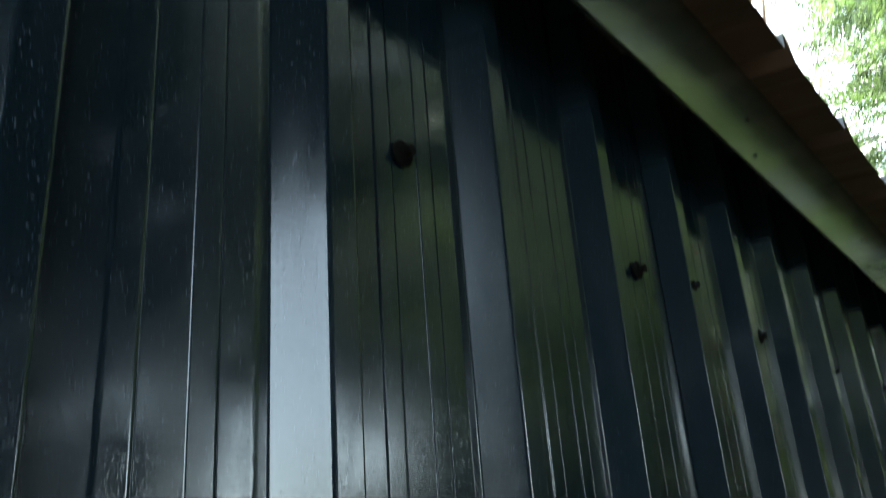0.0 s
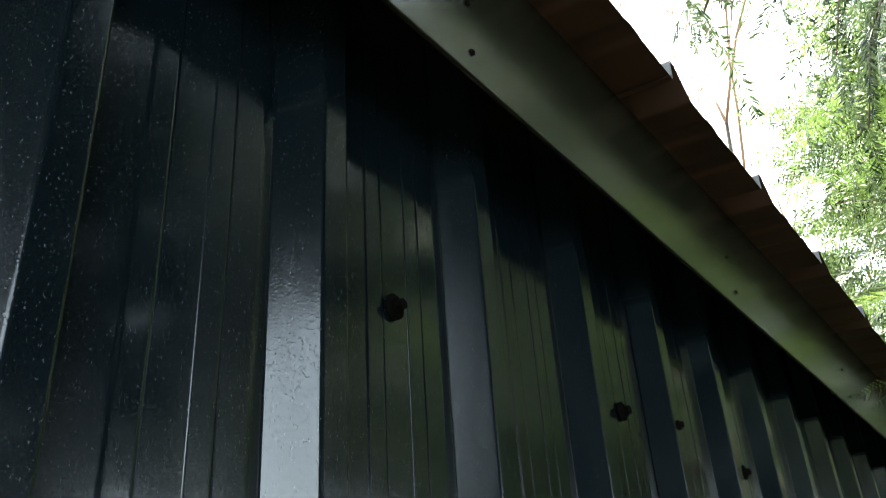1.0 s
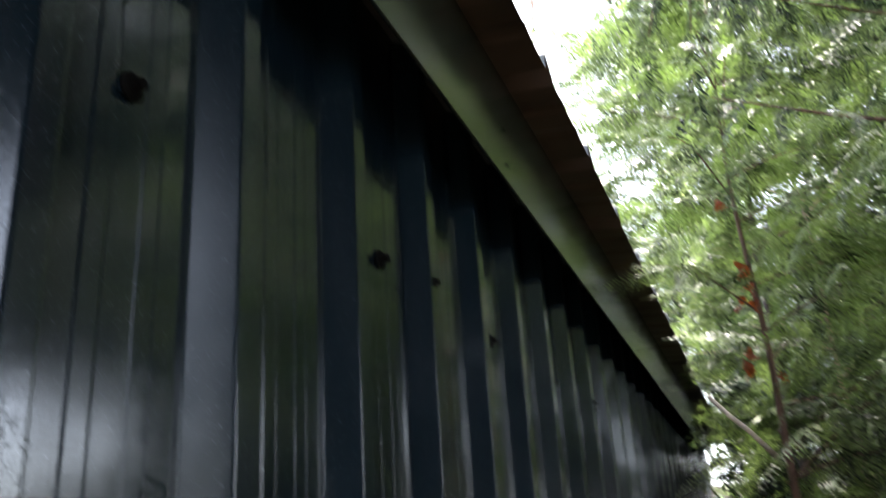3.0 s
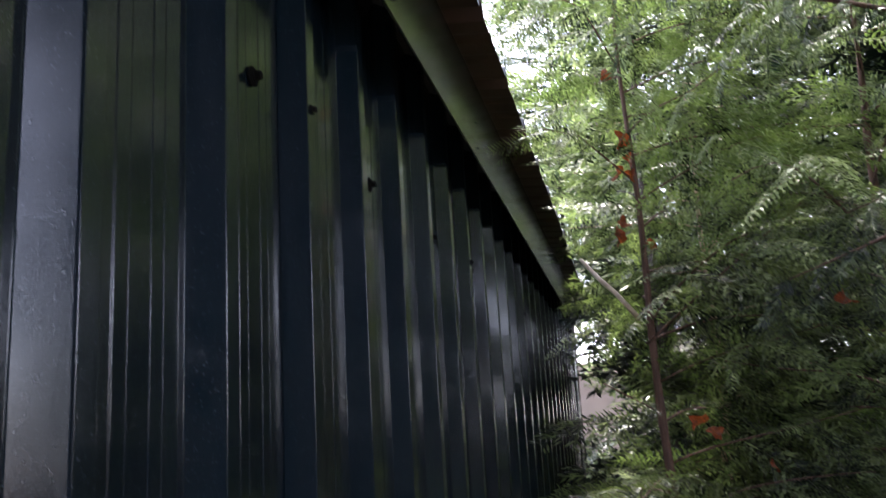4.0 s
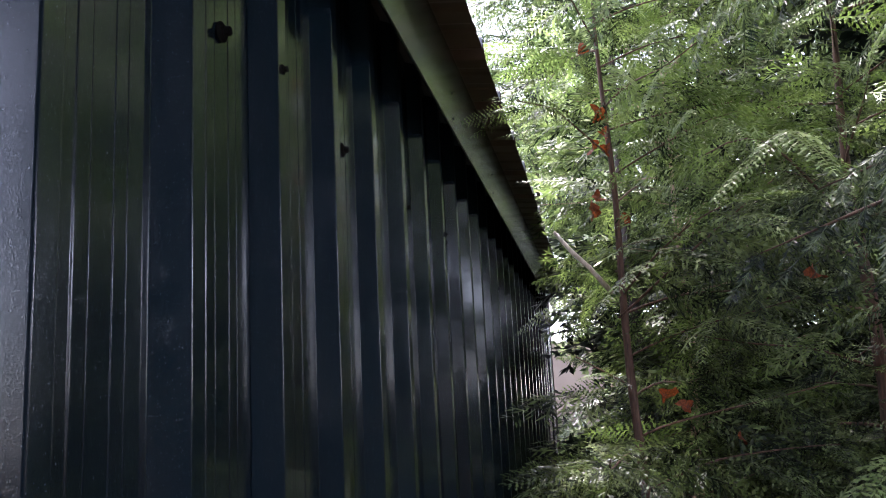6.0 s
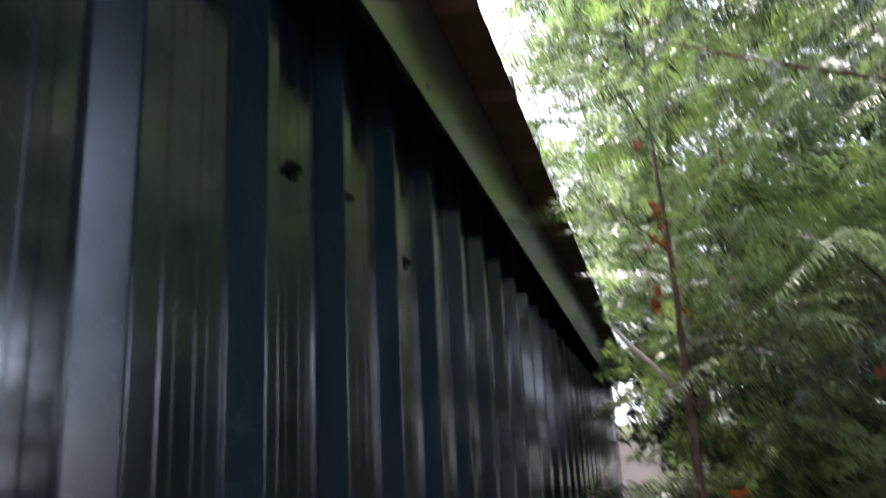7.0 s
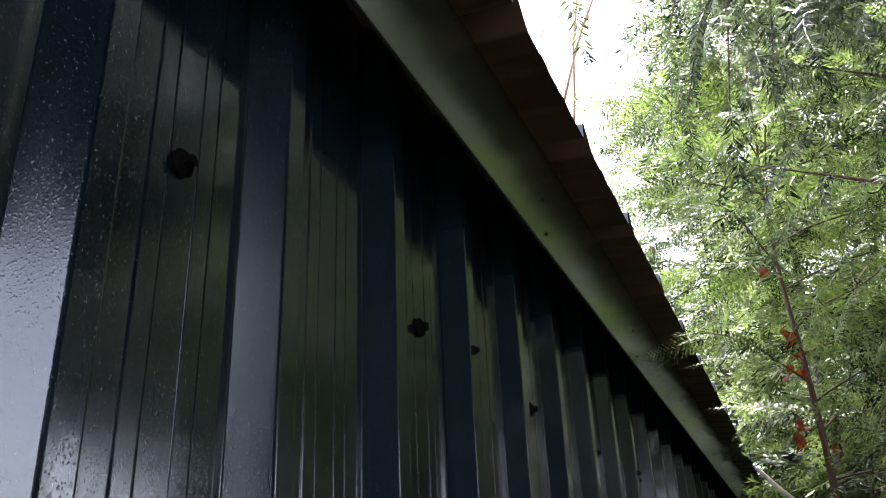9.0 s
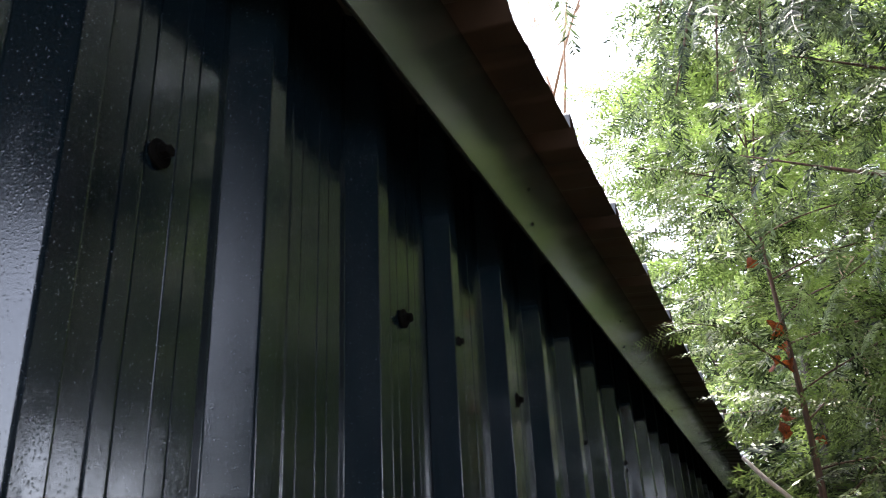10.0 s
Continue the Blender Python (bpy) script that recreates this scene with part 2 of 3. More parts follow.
# Dark board added where the eave is only a black, shaded void.
soffit = part("soffit", box("soffit", (-0.4485, EAVE_Y0, 2.19), (-0.3435, EAVE_Y1, 2.20), WOOD_AND_SHADE), None, "")
tagged(soffit, "dark timber soffit board added to fill the deep shade under the eave", "soffit", kind="structure")

roof = empty("roof", "low-pitched ribbed steel roof with brown underside", "roof", "structure")
ROOF_RIB, SLOPE = 0.305, 0.10
EDGE_X, EDGE_Z = -0.279, 2.224


def roof_line(count):
    """Roof sheet's section: flat pans with low swells, one upstanding rib each pitch."""
    pts = [(0.0, 0.0)]
    for k in range(count):
        o = k * ROOF_RIB
        pts += [(o + 0.010, 0.0), (o + 0.015, 0.029), (o + 0.024, 0.031), (o + 0.062, 0.0),
                (o + 0.105, 0.0), (o + 0.115, 0.0035), (o + 0.135, 0.0035), (o + 0.145, 0.0),
                (o + 0.195, 0.0), (o + 0.205, 0.0035), (o + 0.225, 0.0035), (o + 0.235, 0.0),
                (o + ROOF_RIB, 0.0)]
    o = count * ROOF_RIB
    return pts + [(o + 0.010, 0.0), (o + 0.015, 0.029), (o + 0.022, 0.0305)]


roof_me = sweep("roof_sheet", fillet(roof_line(3), 0.004), 0.0, 3.2, 0.0009,
                lambda u, v, s: (EDGE_X - s, u, EDGE_Z + v + SLOPE * s), ROOF_BACK, ROOF_TOP)
roof_me = smooth_by_angle(roof_me, 60)
rnd = random.Random(5)
for k in range(-3, 5):
    sheet = part("roof_sheet", roof_me, roof)
    sheet.location = (rnd.uniform(-0.003, 0.003), 0.835 + 3 * ROOF_RIB * k, 0.0012 * (k % 2) - 0.005 * (0.2 + 0.915 * k) * 0.6)

closing = empty("wall_back", "plain dark walls closing the shed behind the cladding", "wall", "structure")
part("inner_wall", box("inner_wall", (-0.52, EAVE_Y0 + 0.431, 0.0), (-0.45, 5.099, 2.13), WOOD_AND_SHADE), closing)


def gable(y0, y1):
    """An end wall whose top follows the roof's slope."""
    top = [(x, EDGE_Z - 0.012 + SLOPE * (EDGE_X - x) - 0.02) for x in (-3.3, -0.4205)]
    verts = [(x, y, z) for y in (y0, y1) for x, z in ((-3.3, 0.0), (-0.4205, 0.0), (-0.4205, top[1][1]), (-3.3, top[0][1]))]
    return mesh_of("end_wall", verts, [(0, 1, 2, 3), (7, 6, 5, 4), (0, 4, 5, 1), (1, 5, 6, 2), (2, 6, 7, 3), (3, 7, 4, 0)], STEEL)


part("end_wall", gable(5.10, 5.18), closing)
part("end_wall", gable(EAVE_Y0 + 0.35, EAVE_Y0 + 0.43), closing)
part("rear_wall", box("rear_wall", (-3.38, EAVE_Y0 + 0.35, 0.0), (-3.301, 5.18, 2.45), STEEL), closing)

# ---- ground ----
bm = bmesh.new()
bmesh.ops.create_grid(bm, x_segments=80, y_segments=80, size=60)
for v in bm.verts:
    v.co.z = 0.05 * noise.noise(v.co * 0.25) - 0.02
me = bpy.data.meshes.new("ground")
bm.to_mesh(me)
bm.free()
me.materials.append(SOIL)
tagged(new("ground", me), "bare soil with brown leaf litter", "ground", kind="structure")

house = empty("garden_wall", "pale pink plastered wall far behind the trees", "wall", "structure")
part("plaster", box("plaster", (-6, 12.0, 0), (0.1, 12.25, 2.3), RENDER_PINK, 0.02), house)


# ---- plants ----
def fast_mesh(name, verts, tris, material):
    me = bpy.data.meshes.new(name)
    n, f = len(verts), len(tris)
    me.vertices.add(n)
    me.vertices.foreach_set("co", np.asarray(verts, dtype=np.float32).ravel())
    me.loops.add(3 * f)
    me.loops.foreach_set("vertex_index", np.asarray(tris, dtype=np.int32).ravel())
    me.polygons.add(f)
    me.polygons.foreach_set("loop_start", np.arange(0, 3 * f, 3, dtype=np.int32))
    me.materials.append(material)
    me.update(calc_edges=True)
    me.validate()
    return me


def blade(v, f, a, d, n, length, width):
    """A thin pointed blade from a along d, lying across n: two triangles."""
    s = np.cross(n, d) * width / 2
    i = len(v)
    m = a + d * length * 0.45
    v += [a, m + s, a + d * length, m - s]
    f += [(i, i + 1, i + 2), (i, i + 2, i + 3)]


def unit(a):
    a = np.asarray(a, dtype=float)
    return a / (np.linalg.norm(a) + 1e-9)


def cypress_spray(seed, length=0.12, side_step=0.0075, wide=1.0):
    """Flat fan of scale-leaf twiglets, drooping a little to the tip, along +x."""
    g = np.random.RandomState(seed)
    v, f = [], []
    x, k = 0.0, 0
    n = np.array((0.0, 0.0, 1.0))
    droop = g.uniform(0.5, 1.6)
    bend = g.uniform(-1.0, 1.0)

    def at(s):
        return np.array((s, bend * s * s * 1.2, -droop * s * s))

    steps = 6
    for j in range(steps):
        a, b = at(length * j / steps), at(length * (j + 1.15) / steps)
        blade(v, f, a, unit(b - a), n, np.linalg.norm(b - a), 0.0026 * (1.1 - j / steps))
    while x < length * 0.93:
        s = x / length
        sl = length * (0.42 * (1 - s) ** 0.8 + 0.08) * g.uniform(0.75, 1.15) * min(1.0, 0.45 + 2.2 * s)
        side = 1 if k % 2 else -1
        ang = side * radians(g.uniform(38, 56))
        p = at(x)
        d = unit((math.cos(ang), math.sin(ang), g.uniform(-0.35, 0.1)))
        nn = unit(n + g.normal(0, 0.22, 3))
        blade(v, f, p, d, nn, sl, 0.0026 * wide)
        m = max(1, int(sl / (0.0075 * wide)))
        for q in range(m):
            for sd in (1, -1):
                if g.rand() < 0.12:
                    continue
                pa = p + d * sl * (q + 0.6) / (m + 0.5)
                da = unit(d * 0.75 + np.cross(nn, d) * sd * 0.65 + np.array((0, 0, g.uniform(-0.25, 0.05))))
                blade(v, f, pa, da, nn, min(0.016, sl * 0.34) * g.uniform(0.7, 1.15) * (1.1 - 0.5 * q / m) * min(wide, 2.0), 0.0027 * wide)
        x += side_step * g.uniform(0.8, 1.2)
        k += 1
    return np.array(v), np.array(f)


def yew_twig(seed, length=0.15, gap=0.0046, needle=0.026):
    """Two ranks of narrow needles along a thin hanging shoot, along +x."""
    g = np.random.RandomState(seed)
    v, f = [], []
    droop, bend = g.uniform(0.6, 2.4), g.uniform(-1.2, 1.2)

    def at(s):
        return np.array((s, bend * s * s, -droop * s * s))

    for j in range(5):
        a, b = at(length * j / 5), at(length * (j + 1.1) / 5)
        blade(v, f, a, unit(b - a), np.array((0, 0, 1.0)), np.linalg.norm(b - a), 0.0022)
    x = 0.004
    while x < length:
        d = unit(at(x + 0.002) - at(x))
        for sd in (1, -1):
            ang = radians(g.uniform(32, 80))
            w = unit(d * math.cos(ang) + np.array((0, sd, 0)) * math.sin(ang) + np.array((0, 0, g.uniform(-0.9, 0.0))))
            blade(v, f, at(x), w, unit((g.normal(0, 0.5), -sd * 0.3, 1)), needle * g.uniform(0.55, 1.15) * min(1, 0.5 + (length - x) * 20), 0.0042)
        x += gap * g.uniform(0.8, 1.2)
    return np.array(v), np.array(f)


SPRAYS = [cypress_spray(s, 0.12, 0.0085, 1.35) for s in range(6)]
TWIGS = [yew_twig(20 + s) for s in range(5)]


def comb_spray(seed, length=0.20):
    """A long shoot with two ranks of hanging, bent branchlets, each edged with short scale leaves."""
    g = np.random.RandomState(seed)
    v, f = [], []
    droop, bend = g.uniform(0.4, 1.5), g.uniform(-0.8, 0.8)

    def at(s):
        return np.array((s, bend * s * s, -droop * s * s))

    for j in range(6):
        a, b = at(length * j / 6), at(length * (j + 1.1) / 6)
        blade(v, f, a, unit(b - a), np.array((0, 0, 1.0)), np.linalg.norm(b - a), 0.0034 * (1.1 - j / 7))
    x, k = 0.006, 0
    while x < length * 0.97:
        s = x / length
        d = unit(at(x + 0.003) - at(x))
        side = 1 if k % 2 else -1
        sl = 0.044 * (1.05 - s) ** 0.6 * g.uniform(0.75, 1.12) * min(1.0, 0.5 + 3 * s)
        ang = radians(g.uniform(48, 64))
        w = unit(d * math.cos(ang) + np.array((0, side, 0)) * math.sin(ang) + np.array((0, 0, g.uniform(0.0, 0.25))))
        n = unit(np.array((g.normal(0, 0.2), -side * 0.2, 1)))
        p, fall = at(x), g.uniform(0.25, 0.55)
        for q in range(3):
            blade(v, f, p, w, n, sl * 0.44, 0.0052 - 0.0008 * q)
            for sd in (1, -1):
                for along in (0.18,):
                    if g.rand() < 0.12:
                        continue
                    da = unit(w * 0.8 + np.cross(n, w) * sd * 0.62 + np.array((0, 0, g.uniform(-0.3, 0.0))))
                    blade(v, f, p + w * sl * along, da, n, sl * (0.27 - 0.05 * q) * g.uniform(0.75, 1.15), 0.0036)
            p = p + w * sl * 0.34
            w = unit(w + np.array((0.12, 0, -fall)))
        x += 0.0054 * g.uniform(0.85, 1.15)
        k += 1
    return np.array(v), np.array(f)


COMBS = [comb_spray(80 + s) for s in range(6)]
MIXED = [COMBS[0], SPRAYS[0], COMBS[1], COMBS[2], SPRAYS[1], COMBS[3], COMBS[4], SPRAYS[2], COMBS[5]]
DENSE = [cypress_spray(60 + s, 0.16, 0.022, 5.0) for s in range(3)]
COARSE = [cypress_spray(40 + s, 0.16, 0.014, 2.2) for s in range(4)]


def scatter(name, kinds, placed, material):
    """One mesh of many sprays: placed holds (4x4 array, kind)."""
    vs, fs, base = [], [], 0
    for m, k in placed:
        v, f = kinds[k % len(kinds)]
        vs.append(v @ m[:3, :3].T + m[:3, 3])
        fs.append(f + base)
        base += len(v)
    return fast_mesh(name, np.vstack(vs), np.vstack(fs), material)


def frame_of(p, d, size, g, spin=25.0, up=(0, 0, 1)):
    """Spray pose: x along d, its flat side up, with some spin about d."""
    d = unit(d)
    side = unit(np.cross(np.asarray(up, float) + g.normal(0, 0.05, 3), d))
    n = np.cross(d, side)
    a = radians(g.normal(0, spin))
    s2, n2 = side * math.cos(a) + n * math.sin(a), n * math.cos(a) - side * math.sin(a)
    m = np.eye(4)
    m[:3, 0], m[:3, 1], m[:3, 2], m[:3, 3] = d * size, s2 * size, n2 * size, p
    return m


def tube(name, line, r0, r1, material, sides=6):
    """A tapered, slightly uneven stem along a line of points."""
    pts = [np.asarray(p, float) for p in line]
    n = len(pts)
    verts, faces = [], []
    for i, p in enumerate(pts):
        d = unit(pts[min(i + 1, n - 1)] - pts[max(i - 1, 0)])
        u = unit(np.cross(d, (0.3, 0.2, 1.0) if abs(d[2]) < 0.9 else (1.0, 0.1, 0)))
        w = np.cross(d, u)
        r = (r0 + (r1 - r0) * i / (n - 1)) * (1 + 0.12 * math.sin(3.1 * i + r0 * 900))
        for k in range(sides):
            a = 2 * math.pi * k / sides
            verts.append(p + (u * math.cos(a) + w * math.sin(a)) * r)
    for i in range(n - 1):
        for k in range(sides):
            faces.append((i * sides + k, i * sides + (k + 1) % sides, (i + 1) * sides + (k + 1) % sides, (i + 1) * sides + k))
    faces += [tuple(range(sides))[::-1], tuple(range((n - 1) * sides, n * sides))]
    return mesh_of(name, verts, faces, material, True)


def limb_line(p, d, length, g, lift=0.0, sag=0.25, wander=0.06, n=9):
    """Points of a limb: leaves along d, lifts or sags with its length and wanders."""
    p, d = np.asarray(p, float), unit(d)
    out, wob = [p], g.normal(0, wander, (3, 3))
    for i in range(1, n + 1):
        s = i / n
        q = p + d * length * s + np.array((0, 0, lift * length * s - sag * length * s * s))
        q = q + length * (wob[0] * math.sin(3 * s) + wob[1] * math.sin(7 * s) * 0.35) * s
        out.append(q)
    return out


def clothe(placed, line, g, gap, size, spread=(25, 65), droop=(-0.5, 0.05), start=0.25, spin=25.0):
    """Sprays to both sides along a limb and one at its tip."""
    pts = [np.asarray(p) for p in line]
    seg = [np.linalg.norm(b - a) for a, b in zip(pts, pts[1:])]
    total, s, side = sum(seg), sum(seg) * start, 1
    while s < total:
        r, i = s, 0
        while i < len(seg) - 1 and r > seg[i]:
            r -= seg[i]
            i += 1
        d = unit(pts[i + 1] - pts[i])
        p = pts[i] + d * min(r, seg[i])
        flat = unit(np.cross((0, 0, 1.0), d))
        a = radians(g.uniform(*spread)) * side
        w = d * math.cos(a) + flat * math.sin(a) + np.array((0, 0, g.uniform(*droop)))
        placed.append((frame_of(p, w, size * g.uniform(0.65, 1.25) * (1.15 - 0.4 * s / total), g, spin), g.randint(0, 50)))
        side = -side
        s += gap * g.uniform(0.6, 1.4)
    placed.append((frame_of(pts[-1], pts[-1] - pts[-2], size, g, spin), g.randint(0, 50)))


def conifer(name, label, base, height, reach, limbs, seed, kinds, leaf, bark, trunk_r, gap=0.03, size=1.0, low=0.1, twig_gap=0.11,
            droop=(-0.5, 0.05), sag=0.2, lift=0.25, allowed=None, spin=25.0, taper=0.75, extra=(), fresh=99.0, bow=0.010):
    """A conifer: bent trunk, limbs round it and a crown of sprays on limbs and side twigs."""
    g = np.random.RandomState(seed)
    tree = empty(name, label, "tree", at=base)
    b = np.array(base, float)
    turns = g.uniform(0, 6.28, 4)
    trunk = [np.array((0.02 * math.sin(2.2 * s * height / 2 + seed) + bow * (math.sin(9 * s + turns[0]) + 0.5 * math.sin(23 * s + turns[1])),
                       0.02 * math.cos(1.7 * s * height / 2 + seed) - 0.02 + bow * math.sin(11 * s + turns[2]), s * height)) for s in np.linspace(0, 1, 40)]
    trunk[0] = np.array((0, 0, -0.05))
    part("trunk", tube("trunk", trunk, trunk_r, trunk_r * 0.06, bark, 9), tree)
    placed = []
    heights = [low + (1 - low) * ((i + g.rand()) / limbs) for i in range(limbs)]
    jobs = []
    for i, h in enumerate(heights):
        az = i * 2.399 + g.normal(0, 0.3)
        length = reach * (1.03 - taper * (h - low) / (1 - low)) * g.uniform(0.75, 1.15)
        k = h * 39
        p = trunk[min(int(k), 38)] * (1 - k % 1) + trunk[min(int(k) + 1, 39)] * (k % 1)
        jobs.append((limb_line(p, (math.cos(az), math.sin(az), g.uniform(-0.1, 0.25)), length, g, lift, sag), length))
    own = len(jobs)
    sizes = []
    for line, scale in extra:
        sizes.append(scale)
        pts = [np.asarray(q, float) - b for q in line]
        full = []
        for a, c in zip(pts, pts[1:]):
            full += [a + (c - a) * s for s in (0, 0.25, 0.5, 0.75)]
        full.append(pts[-1])
        jobs.append((full, sum(np.linalg.norm(q - r) for q, r in zip(full, full[1:]))))
    free = []
    for number, (line, length) in enumerate(jobs):
        room, leaves = (allowed, placed) if number < own else (None, free)
        size_here = size if number < own else sizes[number - own]
        if room and not all(allowed(q + b) for q in line[1::2]):
            continue
        part("limb", tube("limb", line, max(0.0024, 0.0075 * length), 0.0012, bark, 5), tree)
        clothe(leaves, line, g, gap if number < own else gap * 0.75, size_here, droop=droop, spin=spin)
        s = 0.25
        side = 1
        while s < 0.95:
            i = int(s * (len(line) - 1))
            d = unit(np.asarray(line[i + 1]) - np.asarray(line[i]))
            flat = unit(np.cross((0, 0, 1.0), d)) * side
            sub = limb_line(line[i], d * 0.7 + flat * 0.7 + np.array((0, 0, g.uniform(-0.15, 0.3))), min(length, 0.9) * (0.42 if number < own else 0.36 * size_here) * (1.1 - 0.6 * s) * g.uniform(0.7, 1.2), g, lift * 0.6, sag, n=5)
            if not room or room(sub[-1] + b):
                clothe(leaves, sub, g, gap, size_here, droop=droop, start=0.1, spin=spin)
            side = -side
            s += twig_gap / length * g.uniform(0.7, 1.3)
    if allowed:
        placed = [(m, k) for m, k in placed if allowed(m[:3, 3] + b + m[:3, 0] * 0.06)]
    free = [(m, k) for m, k in free if m[1, 3] + b[1] > 1.2 or (m[2, 3] + m[2, 0] * 0.13 + b[2] > 2.19 and m[0, 3] + m[0, 0] * 0.13 + b[0] > -0.27)]
    # Upper sprays in lime: new growth, plus lit tips painted on the second cypress.
    young = [(m, k) for m, k in placed if m[2, 3] > fresh and k % 5 < 3]
    old = [(m, k) for m, k in placed if not (m[2, 3] > fresh and k % 5 < 3)]
    tagged(part("foliage", scatter("foliage", kinds, old + free, leaf), tree), kind="stuff")
    if young:
        tagged(part("new_and_lit_growth", scatter("new_and_lit_growth", kinds, young, LIME), tree, "lime-green new growth and painted lit tips"), kind="stuff")
    return tree


def clear_of_shed(q):
    """Keeps growth off the roof and the wall, out of the open sky above the roof edge and out of the gap in the hedge;
    an added opening lets sky reflect in the wall.
    """
    if q[1] < 5.5 and (q[0] < -0.36 or (q[0] < -0.30 and q[2] > 1.95)):
        return False
    ahead = math.hypot(q[0] + 0.08, q[1] - 0.13)
    bearing = math.degrees(math.atan2(q[0] + 0.08, q[1] - 0.13))
    rise = math.degrees(math.atan2(q[2] - 1.6, ahead))
    if rise > 24 and bearing < -10.0 + 2.5 * noise.noise(Vector((q[0] * 3, q[1] * 3, q[2] * 3))) + max(0.0, rise - 36) * 0.5:
        return False
    # Opening cut in the unseen growth so bright sky reflects in the pans.
    if q[0] > 0.1 and 34 < math.degrees(math.atan2(q[1] - 0.55, q[0] + 0.42)) < 51 and 0.0 < (q[2] - 1.67) / math.hypot(q[0] + 0.42, q[1] - 0.55) < 0.24:
        if noise.noise(Vector((q[0] * 4, q[1] * 4, q[2] * 4))) > -0.2:
            return False
    ahead = q[1] - 0.195
    if q[1] > 1.5 and -0.088 < (q[0] + 0.095) / ahead < -0.044 and -0.025 * ahead < q[2] - 1.53 < 0.115 * ahead:
        if noise.noise(Vector((q[0] * 14, q[1] * 14, q[2] * 14))) < -0.02 or q[1] > 3:
            return False
    return q[1] > 1.05 or q[0] > 0.7


def near_tree_room(q):
    return clear_of_shed(q) and q[1] > 1.25 and q[0] > -0.30


def young_tree_room(q):
    """As above, and thin of leaf close round the stem and between stem and shed."""
    if q[0] < -0.03 and q[1] < 2.02 and 1.7 < q[2] < 1.98 and noise.noise(Vector((q[0] * 9, q[1] * 9, q[2] * 9))) > -0.25:
        return False
    if 1.85 < q[2] < 2.2 and q[1] < 2.12 and abs(q[0] + 0.05) < 0.014:
        return False
    return near_tree_room(q)


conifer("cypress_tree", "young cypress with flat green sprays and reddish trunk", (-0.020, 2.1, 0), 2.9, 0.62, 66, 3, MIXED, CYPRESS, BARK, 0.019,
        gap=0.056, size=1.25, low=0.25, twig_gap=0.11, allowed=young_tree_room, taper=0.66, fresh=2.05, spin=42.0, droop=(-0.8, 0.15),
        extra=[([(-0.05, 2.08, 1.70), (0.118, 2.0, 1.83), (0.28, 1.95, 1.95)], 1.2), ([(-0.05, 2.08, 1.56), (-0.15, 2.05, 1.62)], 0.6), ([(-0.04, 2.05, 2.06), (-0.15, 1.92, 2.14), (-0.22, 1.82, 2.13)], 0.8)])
# On this tree the lime sprays paint sunlit tips by colour.
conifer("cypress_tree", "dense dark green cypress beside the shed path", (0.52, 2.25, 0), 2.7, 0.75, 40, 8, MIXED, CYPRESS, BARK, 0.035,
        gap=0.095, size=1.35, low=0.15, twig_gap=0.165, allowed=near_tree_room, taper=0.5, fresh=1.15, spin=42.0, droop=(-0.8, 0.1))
g = np.random.RandomState(77)
hanging = [([(0.35, 1.05, 2.92), (0.00, 0.95, 2.72), (-0.15, 0.90, 2.52), (-0.20, 0.89, 2.39), (-0.235, 0.88, 2.32)], 0.8),
           ([(-0.15, 0.90, 2.52), (-0.21, 0.90, 2.41), (-0.25, 0.89, 2.35)], 0.7),
           ([(0.00, 0.95, 2.72), (-0.10, 0.90, 2.48), (-0.14, 0.89, 2.36)], 0.8),
           ([(1.2, 1.9, 2.9), (0.9, 1.5, 3.0), (0.35, 1.05, 2.92)], 0.9),
           ([(0.75, 1.7, 2.30), (0.22, 1.6, 2.46), (0.05, 1.6, 2.55)], 1.1),
           ([(0.70, 1.7, 2.12), (0.14, 1.6, 2.27), (-0.06, 1.6, 2.36)], 1.1),
           ([(0.60, 1.8, 3.15), (0.05, 1.65, 2.98), (-0.09, 1.6, 2.72), (-0.15, 1.57, 2.50)], 1.0),
           ([(0.80, 1.9, 2.85), (0.30, 1.7, 2.82), (0.08, 1.62, 2.66)], 1.1)]
for i in range(5):
    x, z = -0.16 + 0.085 * i, 2.42 + g.uniform(0.0, 0.3)
    hanging.append(([(x + 0.30, 1.78, 3.25), (x + 0.07, 1.66, 2.98), (x, 1.58 + g.uniform(-0.06, 0.06), z)], g.uniform(0.9, 1.15)))
for i in range(9):
    x, y, z = g.uniform(0.10, 0.62), g.uniform(1.42, 1.85), 1.15 + 1.25 * (i + 0.5) / 9
    hanging.append(([(1.25, 1.95, z + g.uniform(0.0, 0.3)), (x + 0.35, y + 0.12, z + 0.12), (x, y, z + g.uniform(-0.05, 0.05))], g.uniform(0.95, 1.2)))
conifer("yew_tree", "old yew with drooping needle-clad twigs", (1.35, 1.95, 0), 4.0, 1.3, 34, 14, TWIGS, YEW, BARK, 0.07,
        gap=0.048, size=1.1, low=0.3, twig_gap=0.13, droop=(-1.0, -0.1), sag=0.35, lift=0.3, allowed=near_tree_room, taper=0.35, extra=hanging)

back = [(0.09, 4.1, 6.0, 1.15, 21), (1.40, 4.2, 6.2, 1.25, 22), (0.75, 6.2, 8.0, 1.5, 23), (-0.7, 7.8, 4.6, 1.4, 25), (-0.45, 6.5, 5.8, 1.0, 27)]
